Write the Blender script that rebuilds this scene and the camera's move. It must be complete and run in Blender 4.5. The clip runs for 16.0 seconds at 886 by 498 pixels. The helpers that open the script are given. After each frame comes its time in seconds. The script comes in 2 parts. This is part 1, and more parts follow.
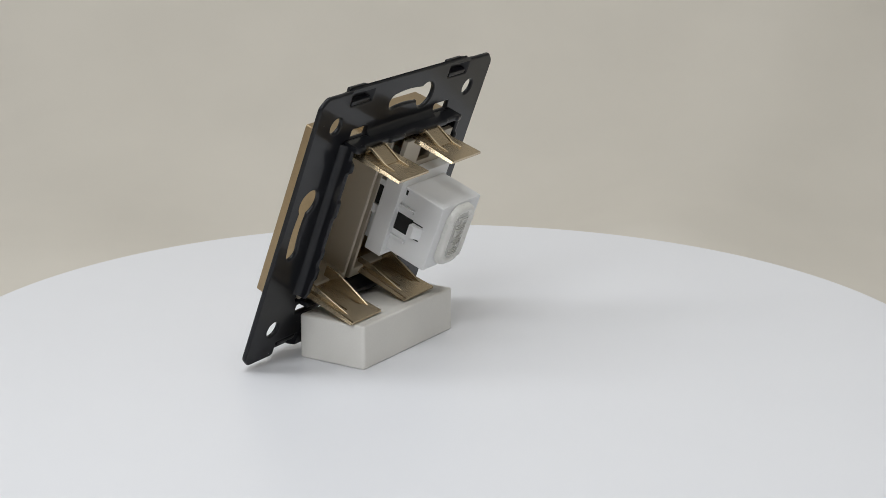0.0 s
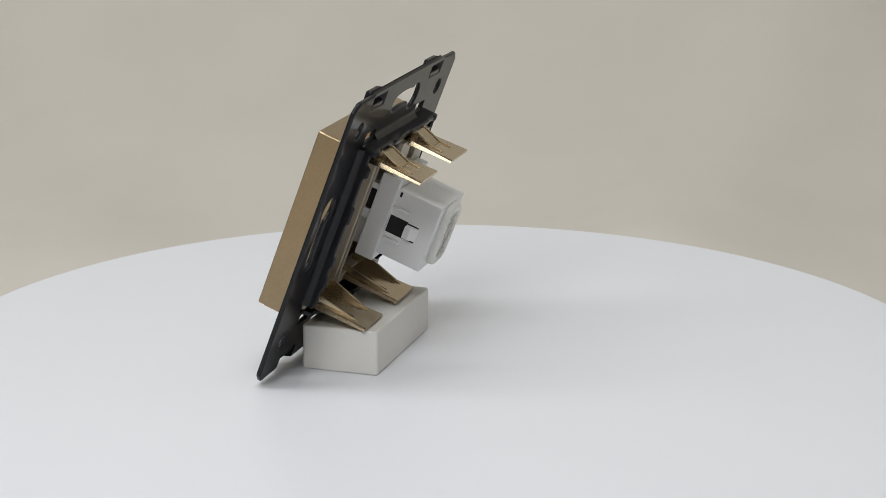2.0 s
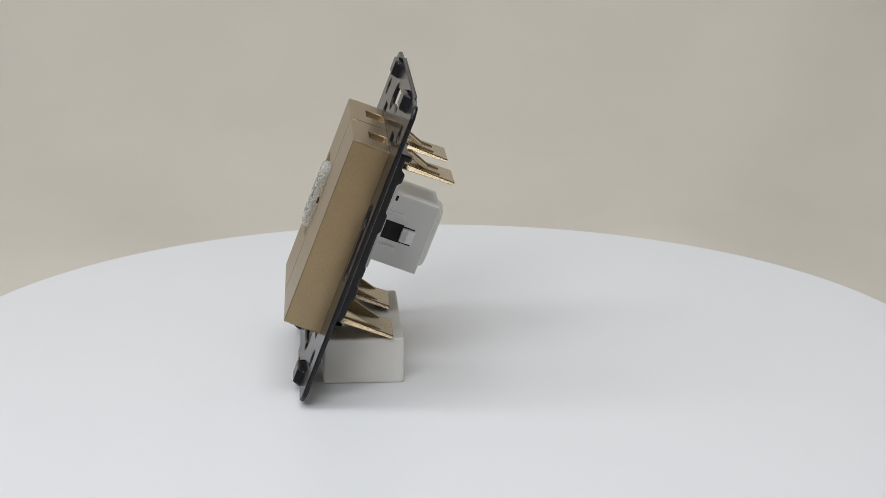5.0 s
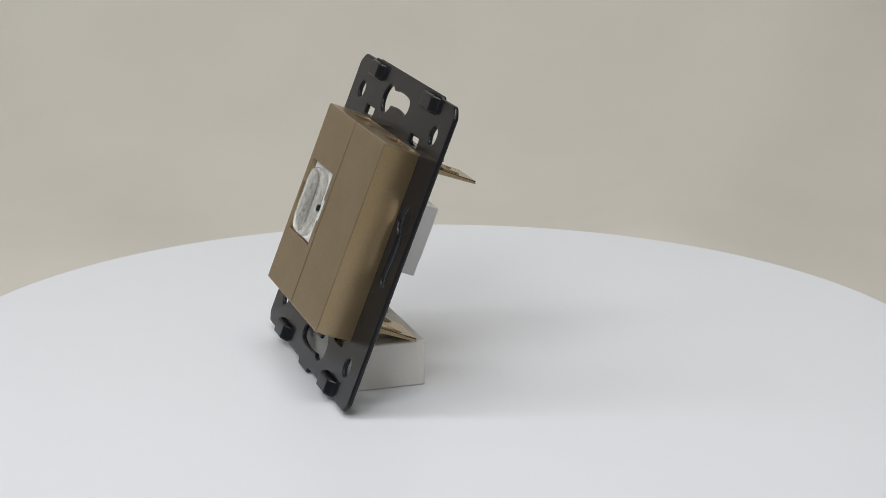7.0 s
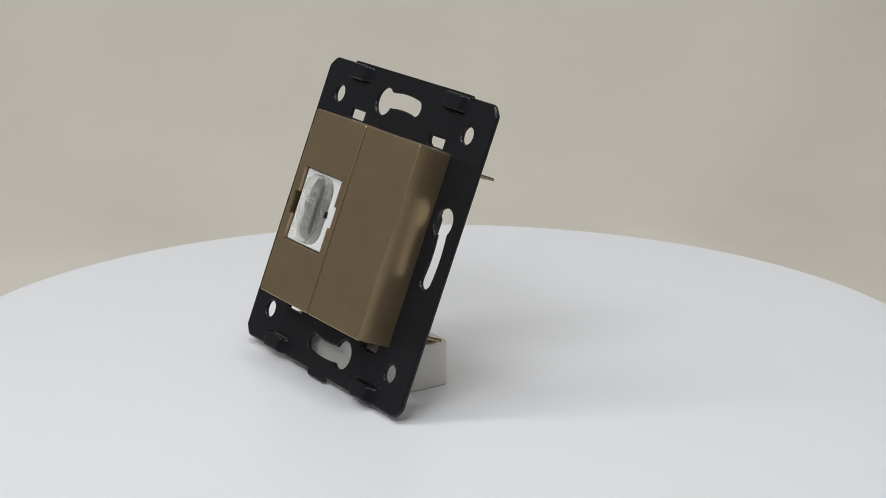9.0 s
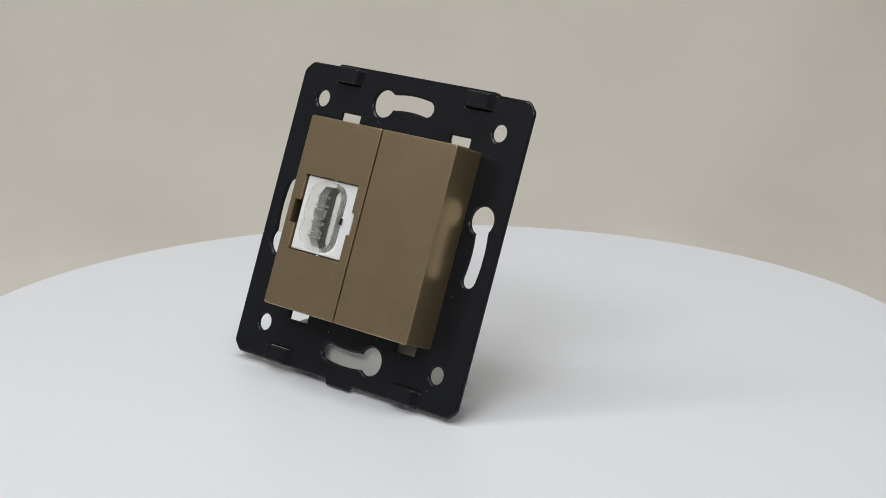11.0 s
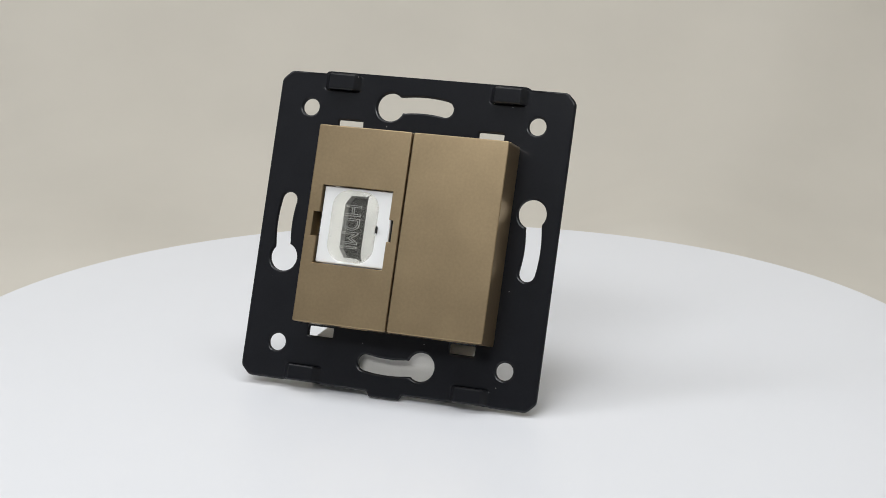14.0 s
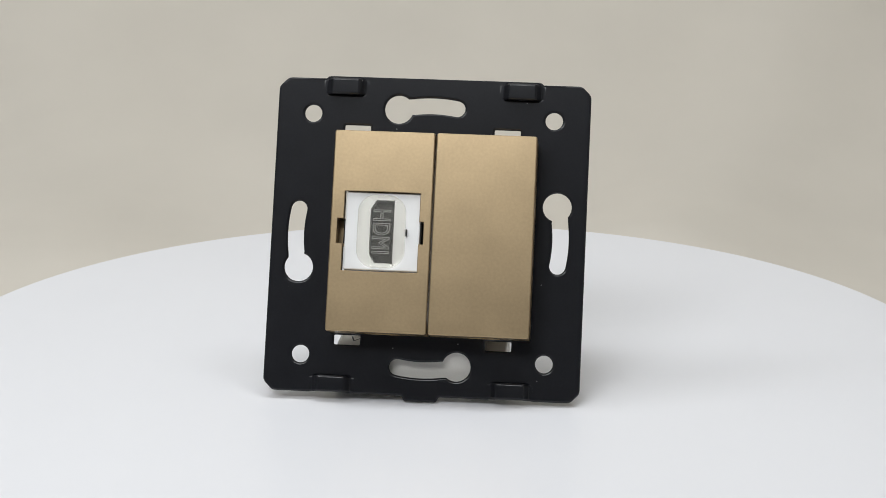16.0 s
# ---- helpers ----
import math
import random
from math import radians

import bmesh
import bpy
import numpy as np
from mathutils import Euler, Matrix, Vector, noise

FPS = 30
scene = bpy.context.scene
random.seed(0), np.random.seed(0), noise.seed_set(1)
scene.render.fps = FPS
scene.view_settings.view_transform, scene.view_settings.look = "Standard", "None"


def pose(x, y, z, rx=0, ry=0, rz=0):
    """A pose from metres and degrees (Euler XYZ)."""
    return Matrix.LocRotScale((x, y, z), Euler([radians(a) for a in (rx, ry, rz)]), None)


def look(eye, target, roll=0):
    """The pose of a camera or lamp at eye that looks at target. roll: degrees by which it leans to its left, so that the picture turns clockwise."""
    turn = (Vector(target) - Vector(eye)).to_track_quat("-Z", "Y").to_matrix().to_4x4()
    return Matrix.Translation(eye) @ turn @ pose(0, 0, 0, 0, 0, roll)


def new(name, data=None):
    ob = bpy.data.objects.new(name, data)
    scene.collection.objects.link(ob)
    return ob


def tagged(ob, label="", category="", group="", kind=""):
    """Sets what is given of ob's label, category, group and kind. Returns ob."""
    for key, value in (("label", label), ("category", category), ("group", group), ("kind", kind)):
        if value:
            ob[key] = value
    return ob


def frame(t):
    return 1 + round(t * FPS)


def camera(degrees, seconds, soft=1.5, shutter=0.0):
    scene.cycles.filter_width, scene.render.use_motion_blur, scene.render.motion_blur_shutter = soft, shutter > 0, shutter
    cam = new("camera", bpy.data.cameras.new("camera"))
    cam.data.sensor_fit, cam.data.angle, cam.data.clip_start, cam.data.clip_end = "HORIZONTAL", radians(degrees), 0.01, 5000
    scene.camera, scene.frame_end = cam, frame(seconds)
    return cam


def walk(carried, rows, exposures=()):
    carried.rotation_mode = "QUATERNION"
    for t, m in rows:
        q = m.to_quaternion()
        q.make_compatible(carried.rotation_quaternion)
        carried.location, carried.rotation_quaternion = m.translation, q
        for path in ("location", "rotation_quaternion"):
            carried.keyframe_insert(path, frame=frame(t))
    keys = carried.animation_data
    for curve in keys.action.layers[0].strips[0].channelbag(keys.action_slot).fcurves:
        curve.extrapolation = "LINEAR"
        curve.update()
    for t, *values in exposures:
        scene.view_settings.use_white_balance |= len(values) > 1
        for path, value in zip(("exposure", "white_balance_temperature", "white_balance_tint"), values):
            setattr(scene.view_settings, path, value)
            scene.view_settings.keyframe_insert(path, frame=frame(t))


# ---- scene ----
MM = 0.001
EYE = Vector((0.0, -0.44005, 0.14847))
AIM = EYE + Vector((0.00291, 0.96419, -0.26520))
cam = camera(26.41, 16.0, soft=0.85)
walk(cam, [(0.0, look(EYE, AIM, 0.168)), (16.0, look(EYE, AIM, 0.168))], exposures=[(0.0, 0.0), (11.5, 0.0), (12.0, 0.17), (16.0, 0.17)])


# ---- light ----
world = bpy.data.worlds.new("studio")
scene.world = world
world.use_nodes = True
world.node_tree.nodes["Background"].inputs["Color"].default_value = (0.9, 0.95, 1.0, 1)
world.node_tree.nodes["Background"].inputs["Strength"].default_value = 0.05


def area_light(name, eye, target, wide, deep, watts, colour):
    data = bpy.data.lights.new(name, "AREA")
    data.shape, data.size, data.size_y = "RECTANGLE", wide, deep
    data.energy, data.color = watts, colour
    ob = new(name, data)
    ob.matrix_world = look(eye, target)
    return ob


area_light("tent_lamp_top", (0.02, -0.06, 0.70), (0.02, -0.04, 0.0), 0.5, 0.22, 1.85, (0.95, 0.978, 1.0))
area_light("tent_lamp_side", (-0.44, -0.06, 0.58), (0.0, 0.0, 0.0), 0.14, 0.45, 1.05, (0.95, 0.978, 1.0))
area_light("studio_lamp_front", (-0.25, -0.67, 0.67), (0.0, 0.0, 0.03), 0.46, 0.18, 3.05, (0.95, 0.978, 1.0))


# ---- materials ----
def material(name, colour, rough, metal=0.0, grain=4000.0, bump=0.05, vary=0.06, patch=60.0, rough_vary=0.06, specks=None, **more):
    """A surface with a fine grain that is raised, and slow patches in its colour and gloss."""
    m = bpy.data.materials.new(name)
    m.use_nodes = True
    nt = m.node_tree
    bsdf = nt.nodes["Principled BSDF"]
    where = nt.nodes.new("ShaderNodeTexCoord")
    fine, slow = nt.nodes.new("ShaderNodeTexNoise"), nt.nodes.new("ShaderNodeTexNoise")
    fine.inputs["Scale"].default_value, fine.inputs["Detail"].default_value = grain, 3
    slow.inputs["Scale"].default_value, slow.inputs["Detail"].default_value = patch, 4
    for tex in (fine, slow):
        nt.links.new(where.outputs["Object"], tex.inputs["Vector"])
    add = nt.nodes.new("ShaderNodeMath")
    add.operation = "ADD"
    nt.links.new(fine.outputs["Fac"], add.inputs[0])
    nt.links.new(slow.outputs["Fac"], add.inputs[1])
    ramp = nt.nodes.new("ShaderNodeMapRange")
    ramp.inputs["From Min"].default_value, ramp.inputs["From Max"].default_value = 0.6, 1.4
    nt.links.new(add.outputs[0], ramp.inputs["Value"])
    mix = nt.nodes.new("ShaderNodeMix")
    mix.data_type = "RGBA"
    mix.inputs[6].default_value = (*[c * (1 - vary) for c in colour], 1)
    mix.inputs[7].default_value = (*[min(1, c * (1 + vary)) for c in colour], 1)
    nt.links.new(ramp.outputs["Result"], mix.inputs["Factor"])
    colour_out = mix.outputs[2]
    if specks:
        # sparse dust: a few cells of a cell pattern carry one small dot each
        per_metre, size, tint = specks
        cells = nt.nodes.new("ShaderNodeTexVoronoi")
        cells.inputs["Scale"].default_value = per_metre
        nt.links.new(where.outputs["Object"], cells.inputs["Vector"])
        split = nt.nodes.new("ShaderNodeSeparateColor")
        nt.links.new(cells.outputs["Color"], split.inputs["Color"])
        dot, few, both = (nt.nodes.new("ShaderNodeMath") for _ in range(3))
        dot.operation, few.operation, both.operation = "LESS_THAN", "GREATER_THAN", "MULTIPLY"
        dot.inputs[1].default_value, few.inputs[1].default_value = size, 0.93
        nt.links.new(cells.outputs["Distance"], dot.inputs[0])
        nt.links.new(split.outputs["Red"], few.inputs[0])
        nt.links.new(dot.outputs[0], both.inputs[0])
        nt.links.new(few.outputs[0], both.inputs[1])
        spot = nt.nodes.new("ShaderNodeMix")
        spot.data_type = "RGBA"
        spot.inputs[7].default_value = (*tint, 1)
        nt.links.new(both.outputs[0], spot.inputs["Factor"])
        nt.links.new(colour_out, spot.inputs[6])
        colour_out = spot.outputs[2]
    nt.links.new(colour_out, bsdf.inputs["Base Color"])
    gloss = nt.nodes.new("ShaderNodeMapRange")
    gloss.inputs["To Min"].default_value, gloss.inputs["To Max"].default_value = rough - rough_vary, rough + rough_vary
    nt.links.new(slow.outputs["Fac"], gloss.inputs["Value"])
    nt.links.new(gloss.outputs["Result"], bsdf.inputs["Roughness"])
    bsdf.inputs["Metallic"].default_value = metal
    if bump:
        relief = nt.nodes.new("ShaderNodeBump")
        relief.inputs["Strength"].default_value, relief.inputs["Distance"].default_value = bump, 0.0001
        nt.links.new(fine.outputs["Fac"], relief.inputs["Height"])
        nt.links.new(relief.outputs["Normal"], bsdf.inputs["Normal"])
    for key, value in more.items():
        bsdf.inputs[key.replace("_", " ")].default_value = value
    return m


CHAMPAGNE = material("champagne_paint", (0.385, 0.288, 0.171), 0.30, 0.78, 1500, 0.0, 0.10, 110, 0.025, specks=(420, 0.07, (0.52, 0.43, 0.30)))
GILT = material("champagne_clip", (0.55, 0.445, 0.30), 0.26, 0.85, 7000, 0.0, 0.05, 120, 0.02)
BLACK = material("black_enamel", (0.011, 0.0115, 0.014), 0.33, 0.0, 1600, 0.05, 0.15, 150, 0.04, Specular_IOR_Level=0.07, Coat_Weight=0.46, Coat_Roughness=0.09, specks=(600, 0.08, (0.2, 0.2, 0.2)))
WHITE_PLASTIC = material("white_plastic", (0.80, 0.80, 0.80), 0.38, 0.0, 5000, 0.04, 0.02, 100)
GREY_PLASTIC = material("beige_plastic", (0.45, 0.40, 0.32), 0.42, 0.0, 5000, 0.05, 0.05, 100)
FOAM = material("white_block", (0.81, 0.785, 0.735), 0.55, 0.0, 2600, 0.12, 0.03, 120, specks=(260, 0.09, (0.32, 0.27, 0.26)))
DARK = material("dark_cavity", (0.005, 0.005, 0.005), 0.7, 0.0, 3000, 0.05, 0.1)
PORT_METAL = material("port_steel", (0.04, 0.039, 0.036), 0.45, 0.3, 5000, 0.05, 0.1)
INK = material("ink", (0.05, 0.05, 0.06), 0.6, 0.0, 5000, 0.02, 0.1)
RIDGE = material("milky_silicone", (0.74, 0.74, 0.70), 0.24, 0.0, 900, 0.0, 0.02, 300, 0.03, Transmission_Weight=0.6, IOR=1.35)
SILICONE = material("clear_silicone", (0.64, 0.63, 0.59), 0.2, 0.0, 900, 0.0, 0.02, 300, 0.03, Transmission_Weight=0.97, IOR=1.34)
MILKY = material("cloudy_silicone", (0.76, 0.75, 0.71), 0.28, 0.0, 900, 0.0, 0.03, 300, 0.03)
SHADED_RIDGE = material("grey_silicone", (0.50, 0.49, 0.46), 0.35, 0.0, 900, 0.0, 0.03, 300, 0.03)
PLATTER = material("white_acrylic", (0.785, 0.79, 0.82), 0.34, 0.0, 40, 0.0, 0.006, 14, 0.015, Specular_IOR_Level=0.3)
CLOTH = material("backdrop_cloth", (0.73, 0.686, 0.612), 0.85, 0.0, 17, 0.0, 0.045, 5)
TENT = material("tent_cloth", (0.72, 0.72, 0.71), 0.9, 0.0, 1500, 0.1, 0.03, 6)
# mid grey for the unseen east side, so less light bounces from the right
DIMMING_CLOTH = material("dimming_cloth", (0.47, 0.46, 0.44), 0.9, 0.0, 1500, 0.1, 0.03, 6)
STUDIO = material("studio_wall", (0.22, 0.22, 0.225), 0.9, 0.0, 800, 0.1, 0.05, 6)


# ---- mesh helpers ----
def offset(pts, d):
    """The outline pts moved inwards by d (outline runs anticlockwise)."""
    out, n = [], len(pts)
    for i in range(n):
        a, b, c = Vector(pts[i - 1]), Vector(pts[i]), Vector(pts[(i + 1) % n])
        p, q = (b - a).normalized(), (c - b).normalized()
        m = Vector((-p.y - q.y, p.x + q.x))
        if m.length < 1e-9:
            out.append(tuple(b))
            continue
        m.normalize()
        out.append(tuple(b + m * (d / max(0.35, m.dot(Vector((-p.y, p.x)))))))
    return out


def area2(pts):
    return sum(pts[i - 1][0] * pts[i][1] - pts[i][0] * pts[i - 1][1] for i in range(len(pts)))


def ccw(pts):
    return pts if area2(pts) > 0 else pts[::-1]


def box_outline(u0, u1, v0, v1, r=0.0, steps=4):
    if r <= 0:
        return [(u0, v0), (u1, v0), (u1, v1), (u0, v1)]
    pts = []
    for cu, cv, a in ((u1 - r, v0 + r, -90), (u1 - r, v1 - r, 0), (u0 + r, v1 - r, 90), (u0 + r, v0 + r, 180)):
        pts += [(cu + r * math.cos(radians(a + 90 * k / steps)), cv + r * math.sin(radians(a + 90 * k / steps))) for k in range(steps + 1)]
    return pts


def fillet(pts, r, steps=3):
    """The outline with every corner rounded by about r."""
    out, n = [], len(pts)
    for i in range(n):
        a, b, c = Vector(pts[i - 1]), Vector(pts[i]), Vector(pts[(i + 1) % n])
        d = min(r, (a - b).length * 0.45, (c - b).length * 0.45)
        p, q = b + (a - b).normalized() * d, b + (c - b).normalized() * d
        for k in range(steps + 1):
            t = k / steps
            out.append(tuple(p * (1 - t) ** 2 + b * 2 * t * (1 - t) + q * t * t))
    return out


def circle(cu, cv, r, steps=32):
    return [(cu + r * math.cos(math.tau * k / steps), cv + r * math.sin(math.tau * k / steps)) for k in range(steps)]


def face_on(u, v, n):
    """Outline in the plate's plane, depth along its normal; n points out of the front."""
    return (u * MM, -n * MM, (v + BASE) * MM)


def from_side(n, v, u):
    return face_on(u, v, n)


def from_top(u, n, v):
    return face_on(u, v, n)


def flat(x, y, z):
    return (x * MM, y * MM, z * MM)


BASE = 37.8


def solid(bm, outline, layers, holes=(), put=face_on):
    """A solid over an outline: layers of (depth, inset) from the first end to the last. A hole: (outline, layers, way), way being 'through', 'first' or 'last'
    (a pocket in that end)."""
    def loops(pts, levels, sign):
        rows = []
        for depth, inset in levels:
            rows.append([bm.verts.new(put(a, b, depth)) for a, b in (offset(pts, sign * inset) if inset else pts)])
        for one, two in zip(rows, rows[1:]):
            for i in range(len(one)):
                bm.faces.new((one[i - 1], one[i], two[i], two[i - 1]))
        return rows

    def rim(row):
        return [bm.edges.get((row[i - 1], row[i])) for i in range(len(row))]

    tag = bm.faces.layers.int.get("cap") or bm.faces.layers.int.new("cap")

    def fill(edges):
        made = bmesh.ops.triangle_fill(bm, use_beauty=True, edges=edges)
        for g in made["geom"]:
            if isinstance(g, bmesh.types.BMFace):
                g[tag] = 1

    rows = loops(ccw(outline), layers, 1)
    first, last = rim(rows[0]), rim(rows[-1])
    for pts, levels, way in holes:
        cut = loops(ccw(pts), levels, -1)
        if way in ("through", "first"):
            first += rim(cut[0])
        if way == "through":
            last += rim(cut[-1])
        if way == "last":
            last += rim(cut[0])
        if way != "through":
            fill(rim(cut[-1]))
    for edges in (first, last):
        fill(edges)
    return bm


def rounded(a, b, r, steps=3):
    """Layers from depth a to depth b with both ends rounded by r."""
    s = 1 if b > a else -1
    head = [(a + s * r * (1 - math.cos(math.pi / 2 * k / steps)), r * (1 - math.sin(math.pi / 2 * k / steps))) for k in range(steps + 1)]
    tail = [(b - s * r * (1 - math.cos(math.pi / 2 * k / steps)), r * (1 - math.sin(math.pi / 2 * k / steps))) for k in range(steps, -1, -1)]
    return head + tail


def part(name, bm, mat, parent=None, label="", angle=35):
    bmesh.ops.remove_doubles(bm, verts=bm.verts, dist=1e-7)
    bmesh.ops.recalc_face_normals(bm, faces=bm.faces)
    tag = bm.faces.layers.int.get("cap")
    for f in bm.faces:
        f.smooth = True
    for e in bm.edges:
        flat_end = tag is not None and any(f[tag] for f in e.link_faces)
        e.smooth = not flat_end and e.calc_face_angle(0.0) < radians(angle)
    mesh = bpy.data.meshes.new(name)
    bm.to_mesh(mesh)
    bm.free()
    mesh.materials.append(mat)
    ob = new(name, mesh)
    even = ob.modifiers.new("even_normals", "WEIGHTED_NORMAL")
    even.keep_sharp, even.weight = True, 90
    if parent:
        ob.parent = parent
    if label:
        ob["label"] = label
    return ob


def block_bm(u0, u1, v0, v1, n0, n1, r=0.25, put=face_on, corner=None):
    bm = bmesh.new()
    corner = r if corner is None else corner
    return solid(bm, box_outline(u0, u1, v0, v1, corner), rounded(n0, n1, r, 2) if r else [(n0, 0), (n1, 0)], put=put)


# ---- the tent: sweep, sides, top ----
FLOOR = -0.055


def sweep_point(s, x):
    """The backdrop: flat under the table, then a wide bend, then upright; s is the way along it."""
    flat_end, bend = 0.30, 0.34
    if s < flat_end:
        y, z = s, FLOOR
        ny, nz = 0.0, 1.0
    elif s < flat_end + bend * math.pi / 2:
        a = (s - flat_end) / bend
        y, z = flat_end + bend * math.sin(a), FLOOR + bend * (1 - math.cos(a))
        ny, nz = -math.sin(a), math.cos(a)
    else:
        y, z = flat_end + bend, FLOOR + bend + s - flat_end - bend * math.pi / 2
        ny, nz = -1.0, 0.0
    # one long soft fold that leans to the east, a lower one in the west, and slight unevenness
    fold = 0.019 * math.exp(-((x - 0.105 - 0.35 * (s - 0.33)) / 0.052) ** 2) + 0.008 * math.exp(-((x + 0.16 + 0.15 * (s - 0.33)) / 0.05) ** 2)
    fold += 0.006 * noise.noise((x * 5.0 + s * 2.0, s * 2.3 - x * 1.2, 0.3))
    fold *= min(1, max(0, (s - 0.12) / 0.15))
    return (x, y + ny * fold, z + nz * fold)


def build_backdrop():
    bm = bmesh.new()
    xs = [-0.62 + 1.24 * i / 90 for i in range(91)]
    ss = [-1.0, -0.5, -0.1] + [0.1 + 1.15 * i / 90 for i in range(91)]
    rows = [[bm.verts.new(sweep_point(s, x)) for x in xs] for s in ss]
    for a, b in zip(rows, rows[1:]):
        for i in range(len(xs) - 1):
            bm.faces.new((a[i], a[i + 1], b[i + 1], b[i]))
    ob = part("backdrop", bm, CLOTH, angle=180)
    tagged(ob, "beige-white cloth backdrop sweeping up behind the turntable", "backdrop", kind="structure")


def build_wall(name, x0, x1, y0, y1, z0, z1, label, mat=TENT):
    bm = bmesh.new()
    solid(bm, box_outline(x0, x1, y0, y1), [(z0, 0), (z1, 0)], put=lambda x, y, z: (x, y, z))
    return tagged(part(name, bm, mat), label, "wall", kind="structure")


build_backdrop()
build_wall("wall_west", -0.63, -0.61, -1.0, 0.66, -0.08, 0.74, "plain grey side wall of the studio", STUDIO)
# out of view; added in grey to hold down the brightness on the right
build_wall("wall_east", 0.61, 0.63, -1.0, 0.66, -0.08, 0.74, "unseen grey cloth side, added to dim the light from the right", DIMMING_CLOTH)
build_wall("wall_south", -0.63, 0.63, -1.02, -1.0, -0.08, 0.74, "plain grey studio wall behind the camera", STUDIO)
build_wall("ceiling", -0.63, 0.63, -1.02, 0.68, 0.74, 0.76, "plain white cloth top of the photo tent")


# ---- turntable ----
def build_turntable():
    thing = new("turntable")
    tagged(thing, "round glossy white turntable platter turning slowly", "turntable")
    bm = bmesh.new()
    solid(bm, circle(0, 0, 129.2, 160), rounded(-8.0, 0.0, 0.7), put=flat)
    part("platter", bm, PLATTER, thing)
    bm = bmesh.new()
    solid(bm, circle(0, 0, 70, 64), rounded(FLOOR / MM, -8.0, 1.0), put=flat)
    part("base", bm, PLATTER, thing)
    return thing


# ---- support block ----
BLOCK = (-1.5, -18.6)


def build_block():
    thing = tagged(new("support_block"), "small matt white rectangular block propping up the outlet", "block")
    bm = bmesh.new()
    solid(bm, box_outline(-19.7, 19.9, -9.6, 9.5, 0.9, 4), rounded(0.0, 11.0, 0.5), put=flat)
    body = part("body", bm, FOAM, thing)
    for x, y, wide, deep, turn in ((-16.4, -2.6, 0.35, 3.6, 14), (-15.4, -1.2, 1.7, 0.35, 10), (-15.2, -3.0, 0.35, 2.8, -34)):
        bm = bmesh.new()
        solid(bm, box_outline(-wide / 2, wide / 2, -deep / 2, deep / 2), [(10.99, 0), (11.02, 0)], put=flat)
        bm.transform(Matrix.Translation((x * MM, y * MM, 0)) @ Matrix.Rotation(radians(turn), 4, "Z"))
        part("printed_bar", bm, INK, body, "faint dark printed stroke")
    return thing


# ---- outlet ----
def keyhole(turn):
    """A screw slot on a ring of 30.6 mm: a round head and a bent neck."""
    ring, half, head = 30.6, 1.85, 3.3
    a0, a1 = radians(15.2), radians(-10.4)
    pts = []
    gap = math.asin(half / head)
    cu, cv = -ring * math.sin(a0), ring * math.cos(a0)
    for k in range(25):
        sweep = gap + (math.tau - 2 * gap) * k / 24
        way = a0 + sweep
        pts.append((cu + head * math.cos(way), cv + head * math.sin(way)))
    inner = []
    for k in range(13):
        a = radians(15.2 - 6.6) + (a1 - radians(15.2 - 6.6)) * k / 12
        inner.append((-(ring - half) * math.sin(a), (ring - half) * math.cos(a)))
    cap = []
    eu, ev = -ring * math.sin(a1), ring * math.cos(a1)
    for k in range(1, 8):
        way = a1 - math.pi / 2 + math.pi * k / 8
        cap.append((eu + half * math.cos(way), ev + half * math.sin(way)))
    outer = [(u * (ring + half) / (ring - half), v * (ring + half) / (ring - half)) for u, v in inner][::-1]
    pts += inner + cap + outer
    c, s = math.cos(turn), math.sin(turn)
    return [(u * c - v * s, u * s + v * c) for u, v in pts]


FRONT, BACK = 0.55, -0.6


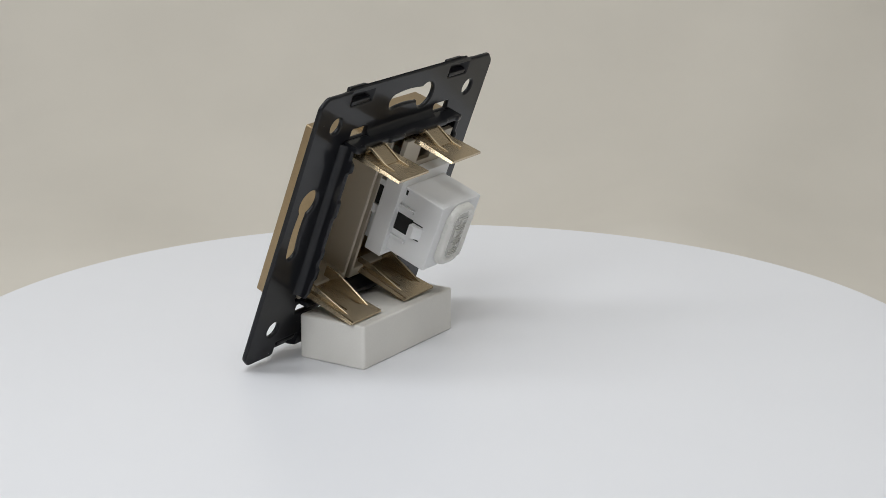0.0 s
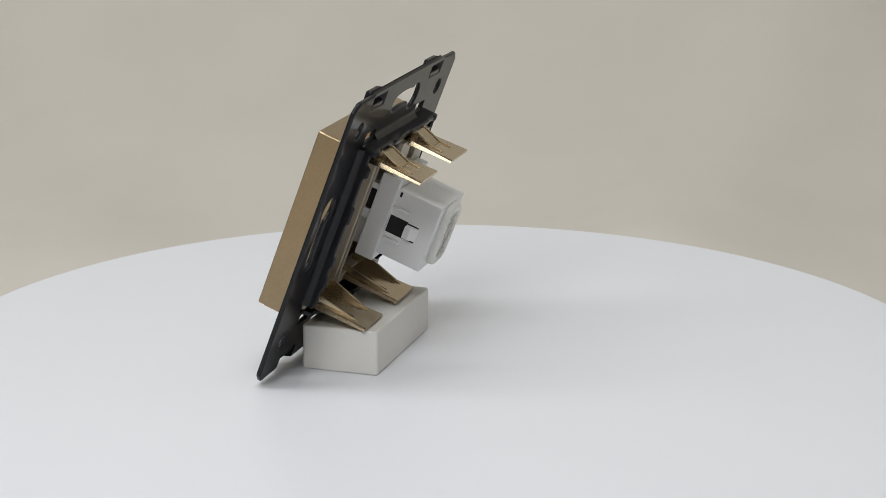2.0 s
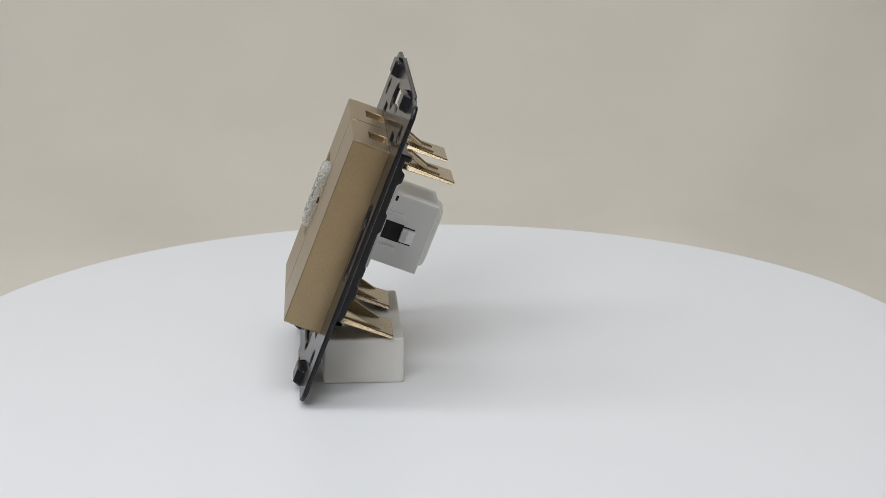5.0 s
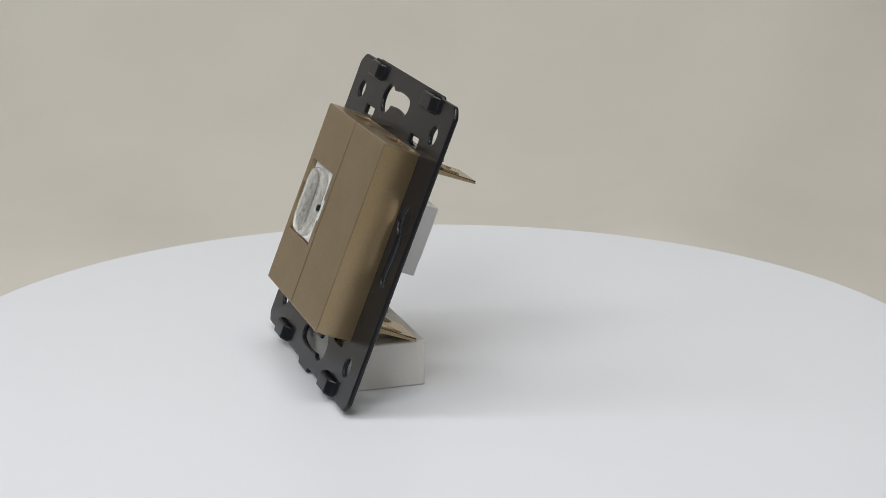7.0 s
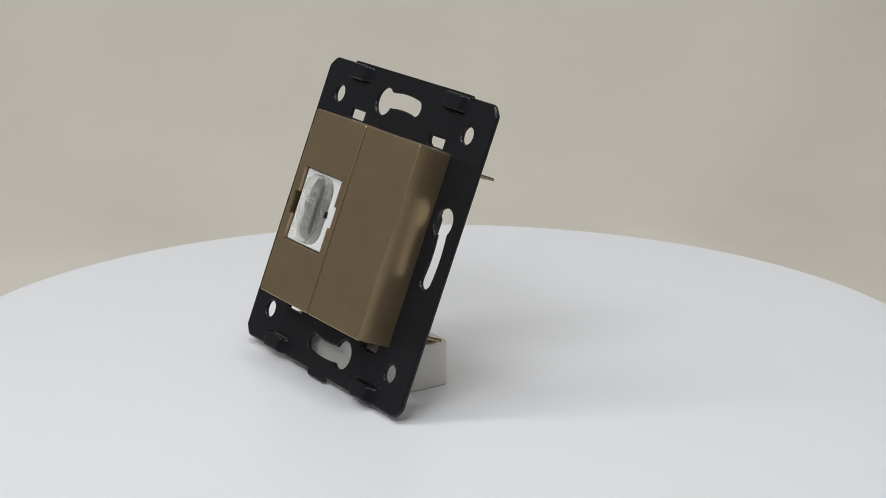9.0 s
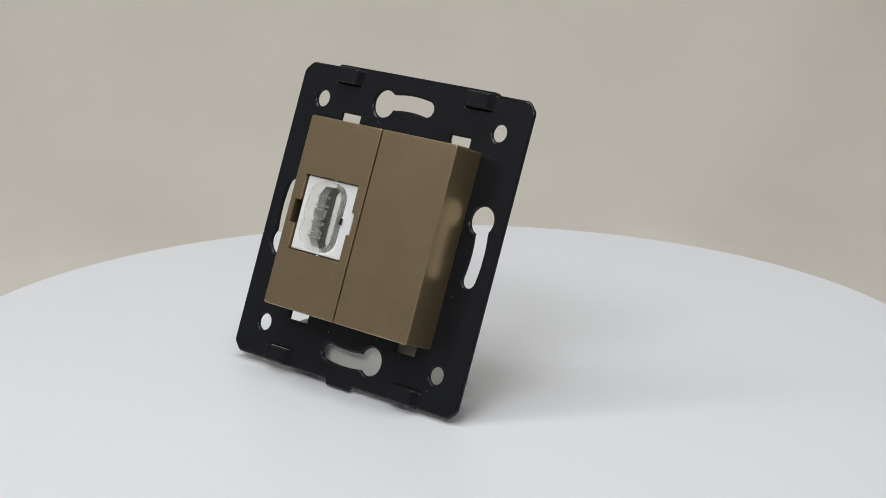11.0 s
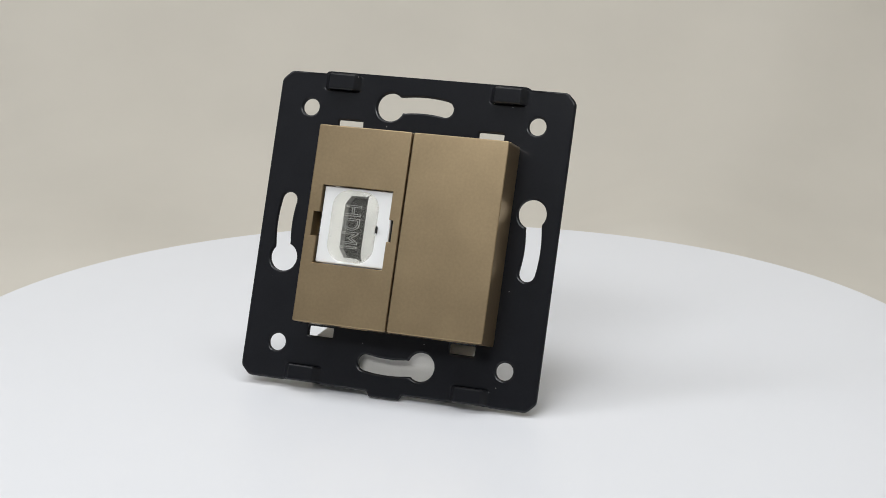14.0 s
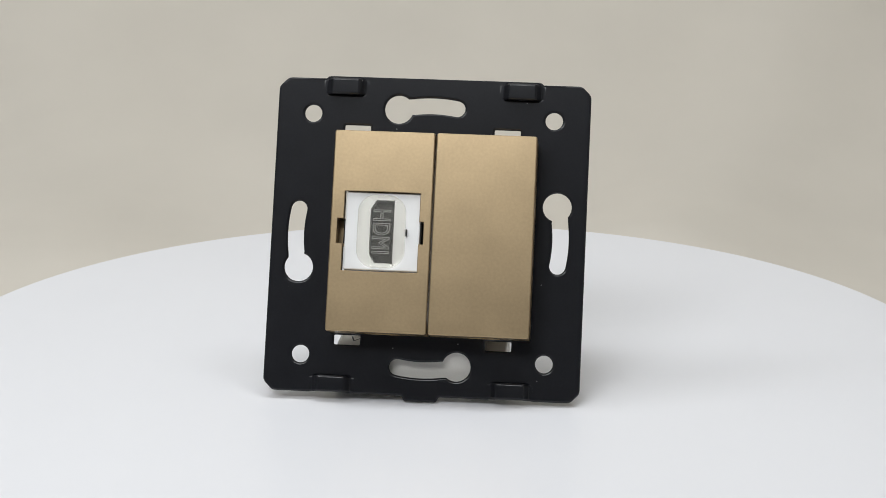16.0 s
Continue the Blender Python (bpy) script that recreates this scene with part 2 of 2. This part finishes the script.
def build_mounting_frame(thing):
    W2, T2, C = 36.35, 36.6, 2.2
    o = [(-4.3, -T2), (-4.0, -37.3), (-3.6, -37.8), (3.6, -37.8), (4.0, -37.3), (4.3, -T2)]
    for k in ((W2 - C, -T2), (W2, -T2 + C), (W2, T2 - C), (W2 - C, T2), (-W2 + C, T2), (-W2, T2 - C), (-W2, -T2 + C), (-W2 + C, -T2)):
        o.append(k)
    # slits beside the pressed-out hooks, open to the edge
    def with_gaps(pts):
        out = []
        for i, p in enumerate(pts):
            out.append(p)
            q = pts[(i + 1) % len(pts)]
            if abs(p[1]) == T2 and abs(q[1]) == T2 and p[1] == q[1]:
                s = 1 if q[0] > p[0] else -1
                for m in (-20.5, 20.5):
                    a, b = (m - 4.4, m + 4.4) if s > 0 else (m + 4.4, m - 4.4)
                    if min(p[0], q[0]) < min(a, b) and max(p[0], q[0]) > max(a, b):
                        v1 = 32.6 if p[1] > 0 else -32.75
                        out += [(a, p[1]), (a, v1), (b, v1), (b, p[1])]
        return out

    # the top edge stands a little lower than the bottom one
    o = fillet([(u, v - 0.25 if v > 33.5 else v) for u, v in with_gaps(o)], 0.8)
    holes = []
    edge = rounded(FRONT, BACK, 0.5, 5)
    for u in (-28, 28):
        for v in (-28, 28):
            holes.append((circle(u, v, 2.0, 28), edge, "through"))
    for k in range(4):
        holes.append((keyhole(k * math.pi / 2), edge, "through"))
    # opening with its four notches
    holes.append((box_outline(-21.9, 21.9, -21.6, 21.6, 0.4), edge, "through"))
    for u in (-17.4, 17.4):
        for v in (-24.4, 24.4):
            holes.append((box_outline(u - 3.0, u + 3.0, v - 1.1, v + 1.1, 0.25, 2), edge, "through"))
    bm = bmesh.new()
    solid(bm, o, edge, holes)
    frame_ob = part("mounting_frame", bm, BLACK, thing, "black enamelled steel mounting frame with screw slots")
    def root(bm, edge_at, way, run0, run1, put):
        """The soft inside bend where the rim leaves the sheet, 1.7 mm wide."""
        r = 1.7
        rows = []
        for k in range(9):
            a = math.pi / 2 * k / 8
            rows.append([bm.verts.new(put(edge_at + way * (r * (1 - math.sin(a)) - 0.01), run, BACK + 0.02 - r * (1 - math.cos(a)))) for run in (run0, run1)])
        for one, two in zip(rows, rows[1:]):
            bm.faces.new((one[0], one[1], two[1], two[0]))
        deep = [bm.verts.new(put(edge_at - way * 0.3, run, BACK + 0.1)) for run in (run0, run1)]
        for k in (0, 1):
            bm.faces.new([row[k] for row in rows] + [deep[k]])

    # folded rim behind the opening, with uneven bumps along its edge
    for name, a0, a1, b0, b1 in (("rim", 21.5, 22.7, -19.4, 22.6), ("rim", -22.7, -21.5, -19.4, 22.6)):
        bm = bmesh.new()
        side = [(BACK + 0.1, b0), (BACK + 0.1, b1)]
        far = [(-3.7, b1), (-3.7, 19.4), (-4.8, 18.6), (-4.8, 16.6), (-3.9, 15.8), (-3.9, 8.8), (-4.4, 8.2), (-4.4, 4.2), (-3.9, 3.6), (-3.9, -4.6), (-4.3, -5.2), (-4.3, -7.4), (-3.9, -8.0), (-3.9, -9.8), (-4.4, -10.4), (-4.4, -13.0), (-3.9, -13.8), (-3.8, -17.4), (-3.1, b0)] if a0 > 0 else [(-4.4, b1), (-4.4, 18.4), (-5.0, 17.6), (-5.0, 15.8), (-4.4, 15.2), (-4.4, 8.4), (-4.8, 7.6), (-4.8, 4.6), (-4.4, 3.8), (-4.4, -9.4), (-4.8, -10.2), (-4.8, -13.0), (-4.4, -13.8), (-4.4, -17.4), (-3.4, b0)]
        solid(bm, fillet(side + far, 0.35), rounded(a0, a1, 0.4, 2), put=from_side)
        root(bm, a1 if a0 > 0 else a0, 1 if a0 > 0 else -1, b0 + 0.3, b1 - 0.2, face_on)
        part(name, bm, BLACK, frame_ob, angle=50)
    far = [(-22.7, BACK + 0.1), (-22.7, -4.6), (-20.6, -5.0), (-20.0, -4.5), (-16.5, -4.5), (-15.8, -4.8), (-3.0, -4.8), (-2.4, -4.4), (2.4, -4.4), (3.0, -4.8), (8.5, -4.8), (9.2, -4.2), (18.8, -4.2), (19.4, -5.0), (21.4, -5.2), (22.7, -4.6), (22.7, BACK + 0.1)]
    low = [(-20.5, BACK + 0.1), (-20.0, -3.2), (-15.0, -3.6), (-13.6, -5.2), (-2.8, -5.2), (-2.2, -4.8), (8.0, -4.8), (8.6, -5.2), (13.0, -5.2), (14.4, -3.0), (19.4, -2.8), (19.8, BACK + 0.1)]
    for run, v0, v1 in ((far, 21.6, 23.1), (low, -23.1, -21.6)):
        bm = bmesh.new()
        solid(bm, fillet(run, 0.35), rounded(v0, v1, 0.4, 2), put=from_top)
        root(bm, v1 if v0 > 0 else v0, 1 if v0 > 0 else -1, -14.1, 14.1, lambda v, u, n: face_on(u, v, n))
        part("rim", bm, BLACK, frame_ob, angle=50)
    # hooks pressed forward from the edge: the sheet steps out in a soft S and back
    for m in (-20.5, 20.5):
        for s, v0, v1 in ((1, 32.45, 36.3), (-1, -32.7, -36.45)):
            path = []
            for k in range(-30, 31):
                u = 5.2 * k / 30
                t = min(1, max(0, (4.6 - abs(u)) / 1.7))
                path.append((m + u, 1.72 * t * t * (3 - 2 * t)))
            front = [(u, FRONT + 0.012 + d) for u, d in path]
            behind = [(u, BACK - 0.008 + d * 0.93) for u, d in path]
            bm = bmesh.new()
            solid(bm, front + behind[::-1], rounded(v0, v1, 0.55, 6), put=from_top)
            # drawn wall that closes the step on the inner side
            solid(bm, box_outline(m - 3.6, m + 3.6, BACK + 0.1, FRONT + 0.9, 0.3, 2), rounded(v0 + 0.12 * s, v0 + 1.2 * s, 0.2, 2), put=from_top)
            part("hook", bm, BLACK, frame_ob, angle=60)
    return frame_ob


TOP_V, FACE = 22.9, 9.35


def build_clip(parent, u0, u1, s):
    """One springy clip behind a cover; s is 1 above and -1 below."""
    bm = bmesh.new()
    v0, v1 = (19.0, 20.4) if s > 0 else (-20.3, -18.95)
    mid = (u0 + u1) / 2
    slots = []
    for c in (mid - 2.7, mid + 1.9):
        slots.append((box_outline(c - 0.32, c + 0.32, -12.0, -3.8, 0.25, 2), [(v0, 0), (v1, 0)], "through"))
    solid(bm, box_outline(u0, u1, -16.8, 1.0, 0.35, 3), [(v0, 0.12), (v0 + 0.12, 0.0), (v0 + 0.25, 0.0), (v1 - 0.06, 0.80), (v1, 0.9)], slots, put=from_top)
    # the tip is cut square and thinned, the far side upright
    for vert in bm.verts:
        n, u, v = -vert.co.y / MM, vert.co.x / MM, vert.co.z / MM - BASE
        if n < -15.6:
            vert.co.y = 16.4 * MM
            if v < v0 + 0.35:
                vert.co.z = (v1 - 0.65 + (v - v0) * 0.3 + BASE) * MM
        if u < u0 + 1.1:
            vert.co.x = u0 * MM
        # wider towards the tip
        if n < 0:
            vert.co.x += (1.0 if u > mid else -1.6) * min(1.0, -n / 16.8) * MM * abs(u - mid) / (mid - u0)
    clip = part("clip", bm, GILT, parent, "springy champagne clip")
    # outer tongue with two ribs
    bm = bmesh.new()
    w = v1 if s > 0 else v0
    h = s if s > 0 else 0.35 * s
    solid(bm, [(-3.6, w + 0.2 * h), (-4.5, w + 1.7 * h), (-5.4, w + 1.9 * h), (-10.0, w + 0.15 * h), (-10.0, w - 0.3 * h), (-5.4, w + 1.4 * h), (-4.9, w + 1.3 * h), (-4.2, w + 0.2 * h)], rounded(mid - 2.4, mid + 2.4, 0.12, 1), put=from_side)
    part("tongue", bm, GILT, clip)
    for c in (mid - 2.9, mid + 2.9):
        bm = bmesh.new()
        solid(bm, [(-3.4, w + 0.2 * h), (-4.4, w + 2.1 * h), (-5.4, w + 2.2 * h), (-10.0, w + 0.45 * h), (-12.9, w + 0.3 * h), (-13.0, w - 0.2 * h), (-9.6, w - 0.2 * h), (-5.4, w + 1.5 * h), (-4.9, w + 1.4 * h), (-4.1, w + 0.2 * h)], rounded(c - 0.22, c + 0.22, 0.1, 1), put=from_side)
        part("rib", bm, GILT, clip)
    # inner gussets
    x = v0 if s > 0 else v1
    for c, tall in ((mid - 5.0, 3.2), (mid + 3.5, 1.8)) if s < 0 else ():
        bm = bmesh.new()
        solid(bm, [(1.0, x + 0.2 * s), (1.0, x - tall * s), (-2.6, x - tall * s), (-13.2, x - 0.15 * s), (-13.4, x + 0.2 * s)], rounded(c - 0.3, c + 0.3, 0.12, 1), put=from_side)
        part("gusset", bm, GILT, clip)
    return clip


def build_cover(thing, name, u0, u1, label, pocket, window=None):
    """A hollow cover: face, four sides, and a pocket through the top and the bottom side."""
    bm = bmesh.new()
    w, back = 1.4, FRONT + 0.03
    holes = [(window, [(FACE, 0.12), (FACE - 0.12, 0), (FACE - 1.6, 0)], "through")] if window else []
    solid(bm, box_outline(u0, u1, -TOP_V, TOP_V, 0.5, 3), [(FACE, 0.24), (FACE - 0.02, 0.16), (FACE - 0.07, 0.07), (FACE - 0.16, 0.02), (FACE - 0.24, 0), (FACE - 0.26, 0), (FACE - 1.6, 0)], holes)
    n1 = FACE - 1.6
    for a, b in ((u0, u0 + w), (u1 - w, u1)):
        solid(bm, box_outline(n1, back, -TOP_V + 0.5, TOP_V - 0.5), [(a, 0), (b, 0)], put=from_side)
    for s in (1, -1):
        hole = [(box_outline(pocket[0], pocket[1], 0.9, 5.3, 0.5, 3), [(s * TOP_V, 0.1), (s * (TOP_V - 0.1), 0), (s * (TOP_V - 1.4), 0)], "through")]
        solid(bm, box_outline(u0 + 0.15, u1 - 0.15, back, n1), [(s * TOP_V, 0), (s * (TOP_V - 1.4), 0)], hole, put=from_top)
        # rounded upright corners
        for a in (u0, u1):
            q = 0.5 if a == u0 else -0.5
            solid(bm, circle(a + q, s * (TOP_V - 0.5), 0.5, 16), [(n1, 0), (back, 0)])
    cover = part(name, bm, CHAMPAGNE, thing, label)
    # the spring's tab that shows in each pocket, with its bent lip
    for s in (1, -1):
        bm = bmesh.new()
        v = s * (TOP_V - 1.1)
        solid(bm, fillet([(0.3, v), (4.6, v), (5.2, v + 0.5 * s), (5.5, v + 0.4 * s), (4.9, v - 0.6 * s), (0.3, v - 0.6 * s)], 0.2, 2), rounded(pocket[0] - 0.5, pocket[1] + 0.5, 0.1, 1), put=from_side)
        part("spring_tab", bm, GILT, cover, "pale gold spring tab in the pocket")
    # the unpainted neck that enters the opening of the frame
    a, b, deep = max(u0 + 0.9, -21.2), min(u1 - 0.9, 21.2), 2.0 if window else n1
    bm = bmesh.new()
    solid(bm, box_outline(a, b, -21.0, 21.0), [(deep, 0), (-0.8, 0), (-1.0, 0.2)], [(box_outline(a + 1.0, b - 1.0, -18.4, 18.4), [(deep, 0), (-0.8, 0), (-1.0, 0.2)], "through")])
    part("neck", bm, GREY_PLASTIC, cover, "unpainted beige plastic neck")
    return cover


def lettering(name, word, parent, mat, high, wide, thick, m):
    """Letters in thin raised outline, of cap height high and length wide."""
    curve = bpy.data.curves.new(name, "FONT")
    curve.body, curve.size, curve.fill_mode = word, 1.0, "NONE"
    curve.bevel_depth, curve.bevel_resolution = 0.022, 1
    curve.align_x, curve.align_y = "CENTER", "CENTER"
    ob = new(name, curve)
    bpy.context.view_layer.update()
    mesh = bpy.data.meshes.new_from_object(ob.evaluated_get(bpy.context.evaluated_depsgraph_get()))
    bpy.data.objects.remove(ob)
    bm = bmesh.new()
    bm.from_mesh(mesh)
    xs, ys = [v.co.x for v in bm.verts], [v.co.y for v in bm.verts]
    for v in bm.verts:
        v.co = Vector(((v.co.x - (min(xs) + max(xs)) / 2) / (max(xs) - min(xs)) * wide, (v.co.y - (min(ys) + max(ys)) / 2) / (max(ys) - min(ys)) * high, v.co.z / 0.022 * thick)) * MM
    bm.transform(m)
    return part(name, bm, mat, parent)


KEY = (-9.75, 0.0)


def port_outline(flip):
    cu, cv = KEY
    s = -1 if flip else 1
    return ccw([(cu + s * a, cv + b) for a, b in ((-2.6, -5.1), (-1.3, -7.1), (2.8, -7.1), (2.8, 7.1), (-1.3, 7.1), (-2.6, 5.1))])


def build_keystone(thing):
    cu, cv = KEY
    bm = bmesh.new()
    u0, u1 = cu - 8.35, cu + 8.75
    holes = [(port_outline(False), [(8.5, 0), (5.4, 0)], "first"), (port_outline(True), [(-19.0, 0), (-17.5, 0)], "last")]
    solid(bm, box_outline(u0, u1, -8.85, 8.85, 0.35, 3), rounded(8.5, -19.0, 0.3, 2), holes)
    key = part("keystone_jack", bm, WHITE_PLASTIC, thing, "white plastic keystone jack")
    # black strips on both sides of the jack: the shade behind the window's notches
    for a, b in ((u0 - 0.34, u0 - 0.03), (u1 + 0.03, u1 + 0.3)):
        part("notch_shade", block_bm(a, b, -2.9, 2.6, 2.0, 8.0, 0.08), DARK, key, "dark strip beside the jack, standing in for shade in the notch")
    part("flange", block_bm(-19.3, 1.0, -10.6, 11.7, -7.4, -2.6, 0.2), WHITE_PLASTIC, key)
    near = u1
    part("spring", block_bm(1.4, -2.7, 1.5, 6.5, near - 0.2, near + 1.3, 0.1, put=from_side), DARK, key, "black spring beside the jack")
    for v0, v1 in ((6.7, 8.3), (-1.2, 1.3)):
        part("bracket", block_bm(1.2, -2.6, v0, v1, near - 0.3, near + 1.5, 0.2, put=from_side), WHITE_PLASTIC, key)
    part("slot", block_bm(-7.5, -12.2, -2.7, 1.9, near - 0.3, near + 0.03, 0, put=from_side), DARK, key, "black slot")
    for v in (-2.45, 1.5):
        part("slit", block_bm(-12.0, -15.2, v - 0.16, v + 0.16, near - 0.3, near + 0.03, 0, put=from_side), DARK, key, "narrow black slit")
    bm = bmesh.new()
    solid(bm, [(-12.1, near - 1), (-12.1, near + 1.3), (-13.6, near + 1.5), (-15.4, near + 0.2), (-15.7, near - 1)], rounded(-2.05, 1.15, 0.15, 2), put=lambda n, u, v: face_on(u, v, n))
    part("latch", bm, WHITE_PLASTIC, key)
    for v in (3.85, -4.45):
        part("ridge", block_bm(-7.4, -11.7, v - 0.4, v + 0.4, near - 0.5, near + 0.7, 0.15, put=from_side), WHITE_PLASTIC, key)
    part("slit", block_bm(-7.9, -8.5, 7.0, 8.3, near - 0.3, near + 0.03, 0, put=from_side), DARK, key)
    for n0, flip in ((5.4, False), (-17.5, True)):
        bm = bmesh.new()
        side = -1 if flip else 1
        solid(bm, offset(port_outline(flip), 0.05), rounded(n0 + 0.02 * side, n0 + 0.7 * side, 0.15, 2), put=face_on)
        part("port", bm, PORT_METAL, key, "dark metal socket inside the jack")
    for n0, n1, flip in ((8.5, 10.6, False), (-19.0, -20.7, True)):
        s = 1 if not flip else -1
        bm = bmesh.new()
        solid(bm, box_outline(cu - 5.5, cu + 5.5, -8.3, 8.3, 4.0, 10), [(n0 + 0.02 * s, 0.0), (n1 - 1.1 * s, 0.05), (n1 - 0.55 * s, 0.16), (n1 - 0.2 * s, 0.42), (n1 - 0.03 * s, 0.8), (n1, 1.2)] + ([(n1 - 0.05 * s, 1.5), (n1 - 0.3 * s, 1.8), (n1 - 0.4 * s, 2.1)] if flip else []))
        cap = part("dust_cap", bm, MILKY if flip else SILICONE, thing, ("cloudy" if flip else "clear") + " silicone dust cap with raised letters", 60)
        cap.visible_shadow = False
        if flip:
            bm = bmesh.new()
            solid(bm, box_outline(cu - 2.9, cu + 2.9, -6.3, 6.3, 2.3, 6), [(n1 + 0.9, 0), (n1 + 0.36, 0), (n1 + 0.3, 0.15)])
            part("inner_field", bm, SHADED_RIDGE, cap, "greyish sunken field of the cap")
        if not flip:
            part("peg", block_bm(cu + 5.55, cu + 5.85, -0.9, 0.7, n0 + 0.02, n0 + 0.9, 0.1), DARK, cap, "small dark peg at the cap's edge")
        centre = Vector(face_on(cu + 0.2 * s, -0.2, n1 - (0.24 if flip else 0.0) * s))
        right, up = Vector((0, 0, -1)), Vector((s, 0, 0))
        m = Matrix((right, up, right.cross(up))).transposed().to_4x4()
        m.translation = centre
        lettering("lettering", "HDMI", cap, MILKY if flip else RIDGE, 4.0, 10.6 if flip else 10.0, 0.28, m)
    return key


LEAN = Matrix.Rotation(radians(-21.067), 4, "X") @ Matrix.Rotation(radians(0.836), 4, "Y")
CENTRE = Vector((-0.541, -20.038, 35.657)) * MM
OUTLET = Matrix.Translation(CENTRE) @ LEAN @ Matrix.Translation((0, 0, -BASE * MM))


def build_outlet():
    thing = tagged(new("wall_outlet"), "champagne wall outlet insert in a black steel mounting frame, leaning", "outlet")
    build_mounting_frame(thing)
    window = [(-18.4, -9.15), (-1.2, -9.15), (-1.2, -2.6), (-0.15, -2.6), (-0.15, 2.5), (-1.2, 2.5), (-1.2, 9.0), (-18.4, 9.0), (-18.4, 2.7), (-19.8, 2.7), (-19.8, -2.95), (-18.4, -2.95)]
    port_cover = build_cover(thing, "port_cover", -21.35, 1.51, "satin champagne cover with a square window", (-13.2, -5.5), window)
    build_cover(thing, "blank_cover", 1.89, 24.65, "plain satin champagne cover", (10.3, 18.0))
    for s in (1, -1):
        build_clip(thing, -13.7, -3.1, s)
        build_clip(thing, 9.4, 19.6, s)
    # inner carrier round the jack
    bm = bmesh.new()
    hole = [(box_outline(-12.5, -7.0, 13.2, 17.6), [(-3.4, 0), (-4.6, 0)], "through")]
    solid(bm, box_outline(-19.8, 0.1, 11.0, 20.0), [(-3.4, 0), (-4.6, 0)], hole)
    part("carrier", bm, GREY_PLASTIC, port_cover)
    # inner walls that close the notches of the window
    for a, b in ((-20.4, -18.5), (-0.6, 0.4)):
        part("notch_floor", block_bm(a, b, -3.2, 3.0, 2.6, 4.2, 0.1), CHAMPAGNE, port_cover)
    build_keystone(thing)
    return thing


turntable, block, outlet = build_turntable(), build_block(), build_outlet()


def motions():
    """The platter turns at an even 7.35 degrees a second, and carries the block and the outlet."""
    seat = Matrix.Translation((BLOCK[0] * MM, BLOCK[1] * MM, 0))
    times = [0.5 * k for k in range(33)]
    turns = [(t, Matrix.Rotation(radians(-122.68 + 7.3517 * t), 4, "Z")) for t in times]
    walk(turntable, turns)
    walk(block, [(t, m @ seat) for t, m in turns])
    walk(outlet, [(t, m @ OUTLET) for t, m in turns])


motions()
